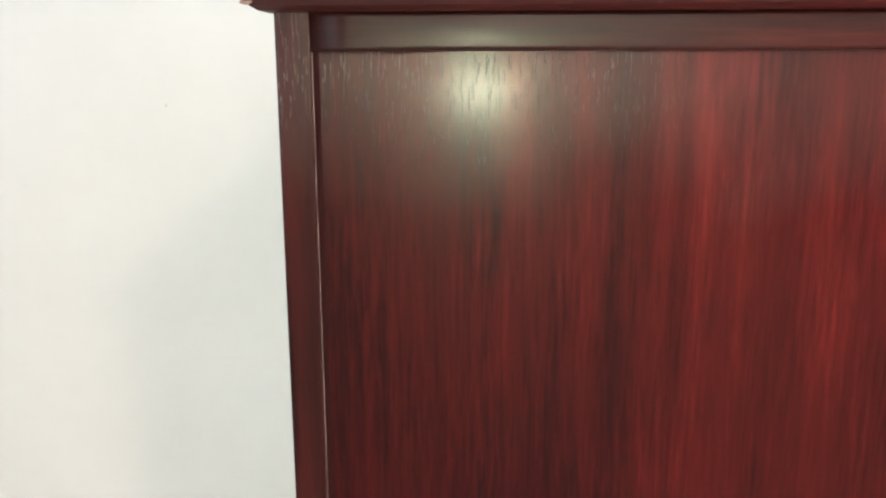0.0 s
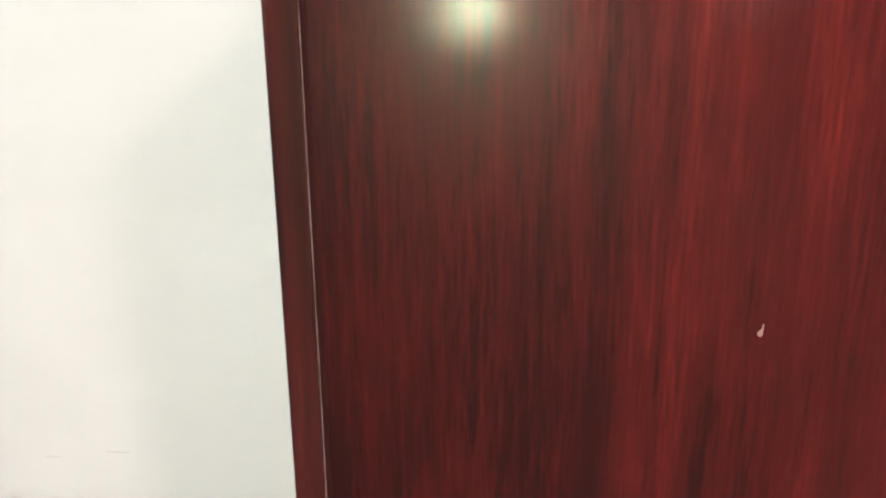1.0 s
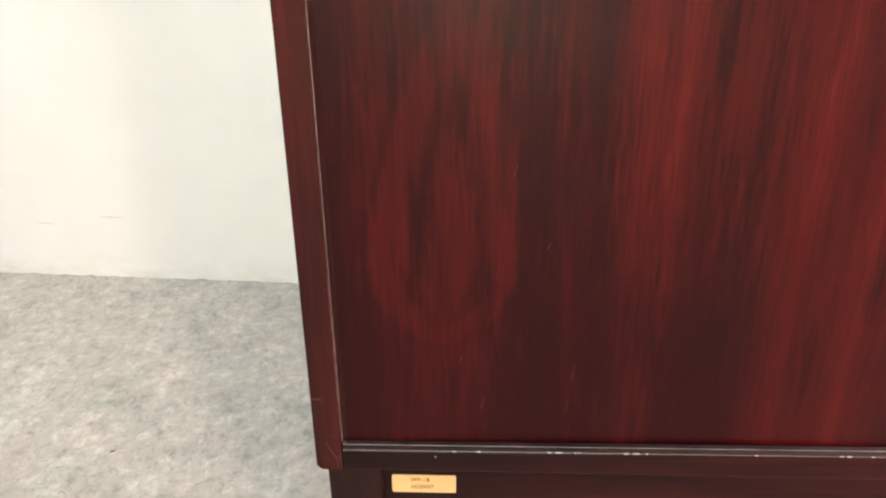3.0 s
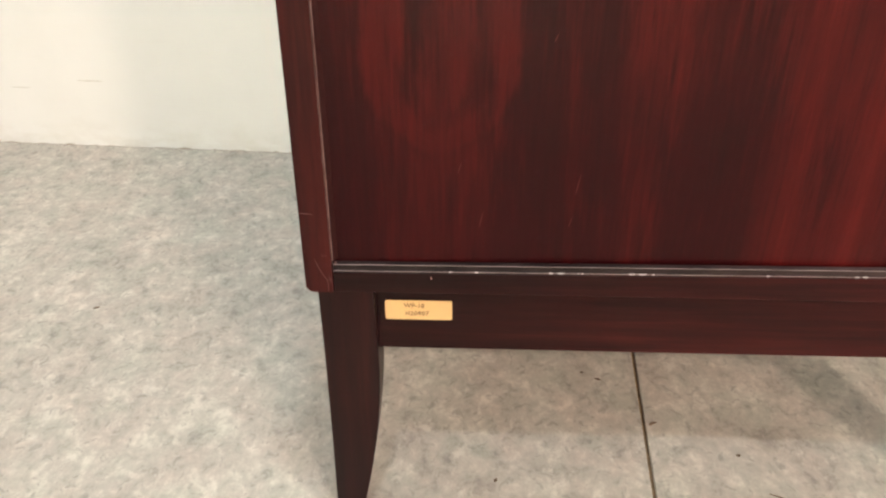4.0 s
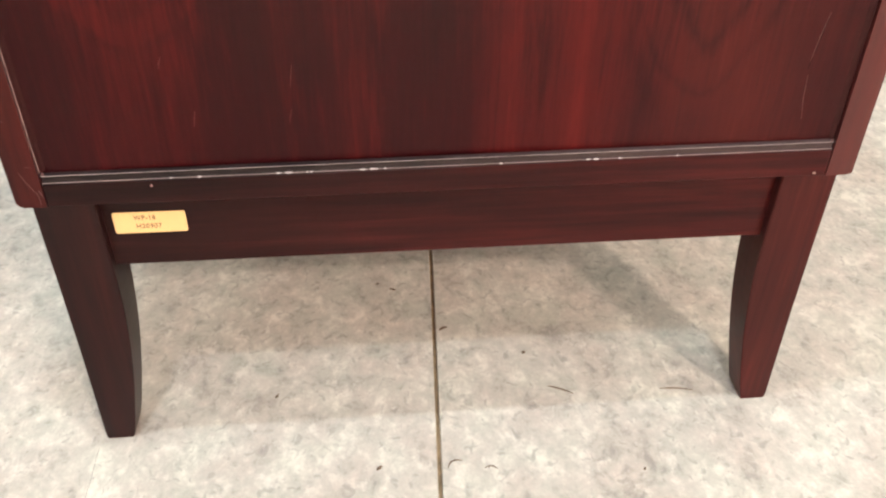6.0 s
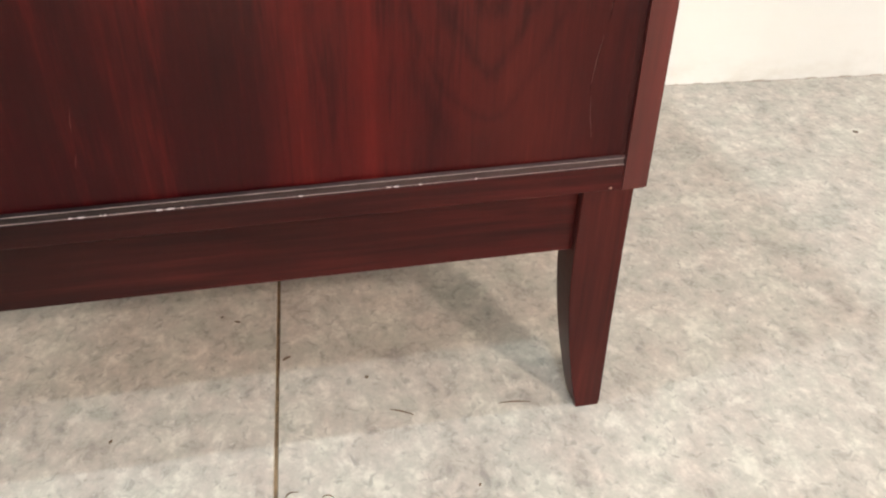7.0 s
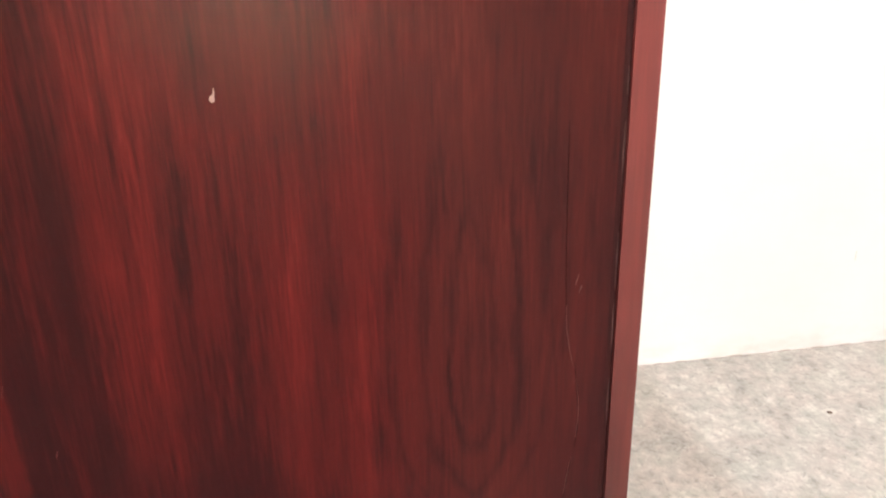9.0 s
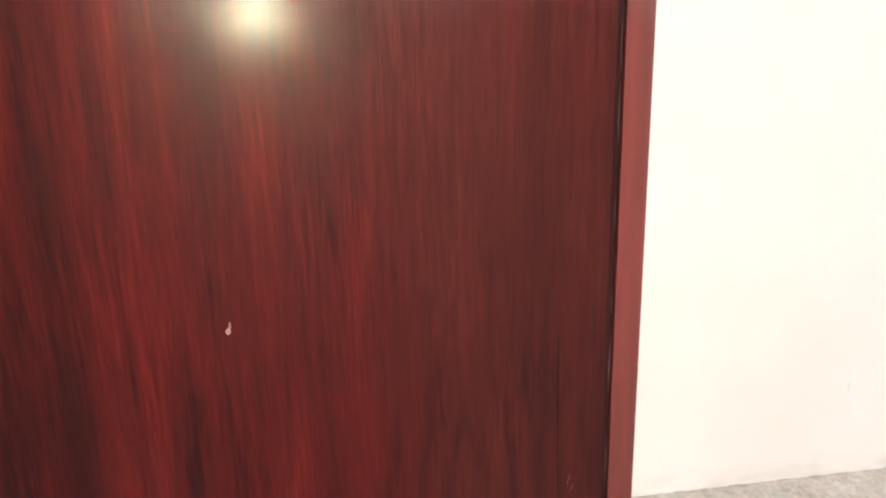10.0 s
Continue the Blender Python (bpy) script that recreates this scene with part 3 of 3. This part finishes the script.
def sunk(x):
    """Where the bowed panel's face lies at x."""
    return PANEL + BOW * (1 - ((x - 0.3) / 0.282) ** 2) - 0.0001


# a drip of pale paint on the panel
drip = [(0.3070 + 0.0017 * math.cos(a), 0.6725 + 0.0021 * math.sin(a)) for a in [radians(v) for v in range(150, 391, 20)]]
part("paint_drip", prism(drip + [(0.3090, 0.6760), (0.3089, 0.6792), (0.3084, 0.6792), (0.3078, 0.6758)], "Y", sunk(0.307) - 0.0005, sunk(0.307) + 0.0003), PALE, cabinet, "small drip of pale pink paint")
for x, wide in ((0.107, 0.003), (0.126, 0.0036), (0.180, 0.004), (0.187, 0.0075), (0.1995, 0.002), (0.2025, 0.0026), (0.238, 0.006), (0.2455, 0.0085), (0.2535, 0.0022), (0.335, 0.003), (0.398, 0.004), (0.4035, 0.006), (0.421, 0.003), (0.463, 0.003)):
    part("chip", flake(x, 0.2600 + SLANT * x, wide * 0.8, 0.0012, 0.0010, 0.0004), WHITE_CHIP, cabinet)
part("chip", flake(0.0930, 0.2555, 0.0011, 0.0034, 0.0004), PALE, cabinet)
part("chip", flake(0.5700, 0.2440, 0.0030, 0.0022, 0.0004), BARE, cabinet)
part("chip", flake(0.0235, 0.2662, 0.0026, 0.0040, 0.0016, 0.0003), RUBBED, cabinet)
part("chip", flake(0.5770, 0.2700, 0.0022, 0.0034, 0.0018, 0.0003), RUBBED, cabinet)
# worn lower corner and edge of the left stile
part("worn_edge", ribbon([(0.0085, 0.2700), (0.0110, 0.2630), (0.0135, 0.2575), (0.0165, 0.2525), (0.0172, 0.2470), (0.0165, 0.2425)], 0.0006, 0.0001), RUBBED, cabinet)
part("worn_edge", ribbon([(0.0180, 0.2555), (0.0188, 0.2530), (0.0196, 0.2500)], 0.0012, 0.0001), RUBBED, cabinet)
part("scratch", ribbon([(0.0005, 0.3085), (0.0045, 0.3080), (0.0100, 0.3074)], 0.0009, 0.0001), RUBBED, cabinet)
part("scratch", ribbon([(0.0135, 0.2735), (0.0175, 0.2732)], 0.0006, 0.0001), RUBBED, cabinet)
for z, tall in ((0.285, 0.012), (0.303, 0.009), (0.322, 0.014), (0.339, 0.006), (0.352, 0.016), (0.374, 0.010), (0.392, 0.018), (0.437, 0.008), (0.502, 0.006)):
    part("worn_edge", ribbon([(0.0205, z), (0.0209 + random.uniform(-0.0006, 0.0006), z + tall * 0.5), (0.0203, z + tall)], 0.0009, 0.0004), RUBBED, cabinet)
# long broken scratch and short ones on the panel
for line in ([(0.5390, 0.500), (0.5400, 0.480), (0.5430, 0.462), (0.5470, 0.444)], [(0.5490, 0.436), (0.5520, 0.415), (0.5525, 0.402), (0.5510, 0.380)],
             [(0.5480, 0.362), (0.5450, 0.345), (0.5430, 0.327)], [(0.5440, 0.318), (0.5455, 0.300), (0.5485, 0.284)]):
    line = [(a + 0.0025, b + 0.003) for a, b in line]
    part("scratch", ribbon(line, 0.0005, sunk(line[0][0])), RUBBED, cabinet)
for x, z, tall in ((0.1275, 0.296, 0.012), (0.112, 0.338, 0.008), (0.1935, 0.322, 0.016), (0.1905, 0.296, 0.010), (0.548, 0.518, 0.009), (0.551, 0.512, 0.006), (0.172, 0.430, 0.006), (0.148, 0.482, 0.010)):
    part("scratch", ribbon([(x, z), (x + 0.0006, z + tall * 0.4), (x + 0.0022, z + tall)], 0.0007, sunk(x)), RUBBED if x > 0.5 else SCRAPE, cabinet)
# dark split beside the scratch, and the rubbed inner edge of the right bead
for line in ([(0.5360, 0.640), (0.5365, 0.600), (0.5370, 0.560), (0.5380, 0.520), (0.5392, 0.490)], [(0.5475, 0.450), (0.5505, 0.425), (0.5528, 0.405), (0.5522, 0.388), (0.5505, 0.372)], [(0.5478, 0.358), (0.5448, 0.340), (0.5425, 0.322)]):
    line = [(a + 0.0025, b + 0.003) for a, b in line]
    part("split", ribbon(line, 0.0007, sunk(line[0][0])), SPLIT, cabinet)
z = 0.395
while z < 0.955:
    tall = random.uniform(0.012, 0.045)
    part("worn_edge", ribbon([(0.5779, z), (0.5777 + random.uniform(-0.0003, 0.0003), z + tall * 0.5), (0.5779, z + tall)], 0.0009, 0.0030), RUBBED, cabinet)
    z += tall + random.uniform(0.004, 0.05)
# bare wood where the top's edge is knocked
part("chip", flake(0.205, TOP + 0.0075, 0.020, 0.006, -0.0142, 0.0012, 13), BARE, cabinet)
part("chip", flake(-0.0125, TOP + 0.0050, 0.008, 0.005, -0.0125, 0.0012), BARE, cabinet)
part("chip", flake(0.070, TOP + 0.0085, 0.005, 0.003, -0.0150, 0.0008), BARE, cabinet)

# ---- marks on the wall ----
north = bpy.data.objects["wall_north"]
for x, z, wide, tall in ((-0.36, 0.900, 0.006, 0.007), (1.335, 0.180, 0.002, 0.022), (-0.74, 0.40, 0.004, 0.03), (-0.50, 0.115, 0.05, 0.003), (-0.62, 0.10, 0.04, 0.002)):
    bm = flake(x, z, wide, tall, -0.0001, 0.0003, 11)
    bm.transform(ROOM)
    part("mark", bm, SMUDGE, north)

# grime and chipped paint along the foot of the wall
for start, end in ((-0.75, -0.02), (0.66, 1.75)):
    x = start
    while x < end:
        wide = random.uniform(0.006, 0.030)
        bm = flake(x, random.uniform(0.0, 0.0012), wide, random.uniform(0.0016, 0.0042), -0.0001, 0.0004, 11)
        bm.transform(ROOM)
        part("mark", bm, random.choice((GRIME, GRIME, SMUDGE)), north)
        x += wide + random.uniform(0.0, 0.035)

# ---- grit on the floor ----
def grit(x, y, turn, pieces, label):
    """A bit of litter: each piece is (length, width, bend)."""
    bm = bmesh.new()
    for length, width, bend in pieces:
        rows = []
        for i in range(6):
            f = i / 5
            px, py = length * (f - 0.5), bend * (1 - (2 * f - 1) ** 2)
            half = width * (0.25 + 0.5 * math.sin(math.pi * min(max(f, 0.08), 0.92)))
            lift = 0.0002 + 0.0008 * math.sin(math.pi * f)
            rows.append([bm.verts.new(p) for p in ((px, py - half, 0.0001), (px, py, 0.0004 + lift), (px, py + half, 0.0001))])
        for a, b in zip(rows, rows[1:]):
            for i in range(3):
                j = (i + 1) % 3
                bm.faces.new((a[i], a[j], b[j], b[i]))
        bm.faces.new(rows[0][::-1]), bm.faces.new(rows[-1])
    bm.transform(pose(x, y, 0.0, 0, 0, turn))
    tagged(part("grit", bm, DEBRIS), label, "litter", "litter on the floor")


grit(0.3830, 0.0840, 35, [(0.004, 0.0026, 0.0003)], "small dark crumb lying under the cabinet")
grit(0.2390, -0.0455, 40, [(0.006, 0.0022, 0.0005)], "small dark flake on the grey tile")
grit(0.4090, 0.0310, -28, [(0.024, 0.0010, 0.0010)], "thin dark splinter under the cabinet")
grit(0.3080, 0.1250, 30, [(0.009, 0.0024, 0.001)], "brown shaving beside the floor joint")
grit(0.1485, 0.0445, 70, [(0.0052, 0.0016, 0.0006), (0.0030, 0.0012, -0.0004)], "tiny brown crumb under the cabinet")
grit(0.2603, 0.1916, -20, [(0.0065, 0.0020, 0.0005)], "small dark flake beside the floor joint")
grit(0.2442, 0.2024, 15, [(0.0038, 0.0012, 0.0002)], "tiny dark speck in the cabinet's shadow")
grit(0.4608, -0.0647, 60, [(0.0036, 0.0014, 0.0003)], "tiny dark speck on the grey tile")
grit(0.5160, 0.0230, -8, [(0.030, 0.0007, 0.0012)], "thin reddish splinter beside the cabinet's foot")
grit(0.3022, -0.0467, 30, [(0.014, 0.0011, 0.0040)], "curled brown shaving beside the floor joint")
grit(0.3323, -0.0540, -12, [(0.011, 0.0009, 0.0030)], "curled brown shaving lying over the floor joint")
grit(-0.3320, 0.3025, 32, [(0.0080, 0.0022, 0.0006)], "small dark chip on the open grey tile")
grit(1.1800, 0.4720, 10, [(0.008, 0.006, 0.001)], "dark crumb on the open grey floor")
# a hairline crack running out from under the left foot
crack = bmesh.new()
rows = []
for i in range(10):
    f = i / 9
    cx, cy, half = 0.0015 + 0.003 * math.sin(f * 5.0) * f, -0.004 - 0.10 * f, 0.00022 * (1.0 - 0.6 * f)
    rows.append([crack.verts.new(p) for p in ((cx - half, cy, 0.0), (cx, cy, 0.0003), (cx + half, cy, 0.0))])
for a, b in zip(rows, rows[1:]):
    for i in range(3):
        crack.faces.new((a[i], a[(i + 1) % 3], b[(i + 1) % 3], b[i]))
crack.faces.new(rows[0][::-1]), crack.faces.new(rows[-1])
part("crack", crack, DUST, floor, "hairline crack in the tile")

# ---- floor tiles, last ----
SIDE, GAP, JOINT_X = 1.2, 0.0036, 0.3325


def tile_mesh(x0, x1, y0, y1):
    bm = bmesh.new()
    e = 0.0012
    deep, shoulder, top = -0.012, -0.0012, 0.0
    rings = []
    for inset, z in ((0, deep), (0, shoulder), (e * 0.4, -0.0003), (e, top)):
        rings.append([bm.verts.new(ROOM @ Vector((x, y, z))) for x, y in ((x0 + inset, y0 + inset), (x1 - inset, y0 + inset), (x1 - inset, y1 - inset), (x0 + inset, y1 - inset))])
    for a, b in zip(rings, rings[1:]):
        for i in range(4):
            j = (i + 1) % 4
            bm.faces.new((a[i], a[j], b[j], b[i]))
    bm.faces.new(rings[-1])
    return bm


xs = [JOINT_X + SIDE * k for k in range(-3, 4)]
ys = [0.0 - SIDE * k for k in range(0, 9)]
for x in xs:
    for y in ys:
        x0, x1 = max(LEFT, x + GAP / 2), min(RIGHT, x + SIDE - GAP / 2)
        y0, y1 = max(BACK, y - SIDE + GAP / 2), y - (GAP / 2 if y < 0 else 0.0)
        if x1 - x0 > 0.05 and y1 - y0 > 0.05:
            part("tile", tile_mesh(x0, x1, y0, y1), TILE, floor)
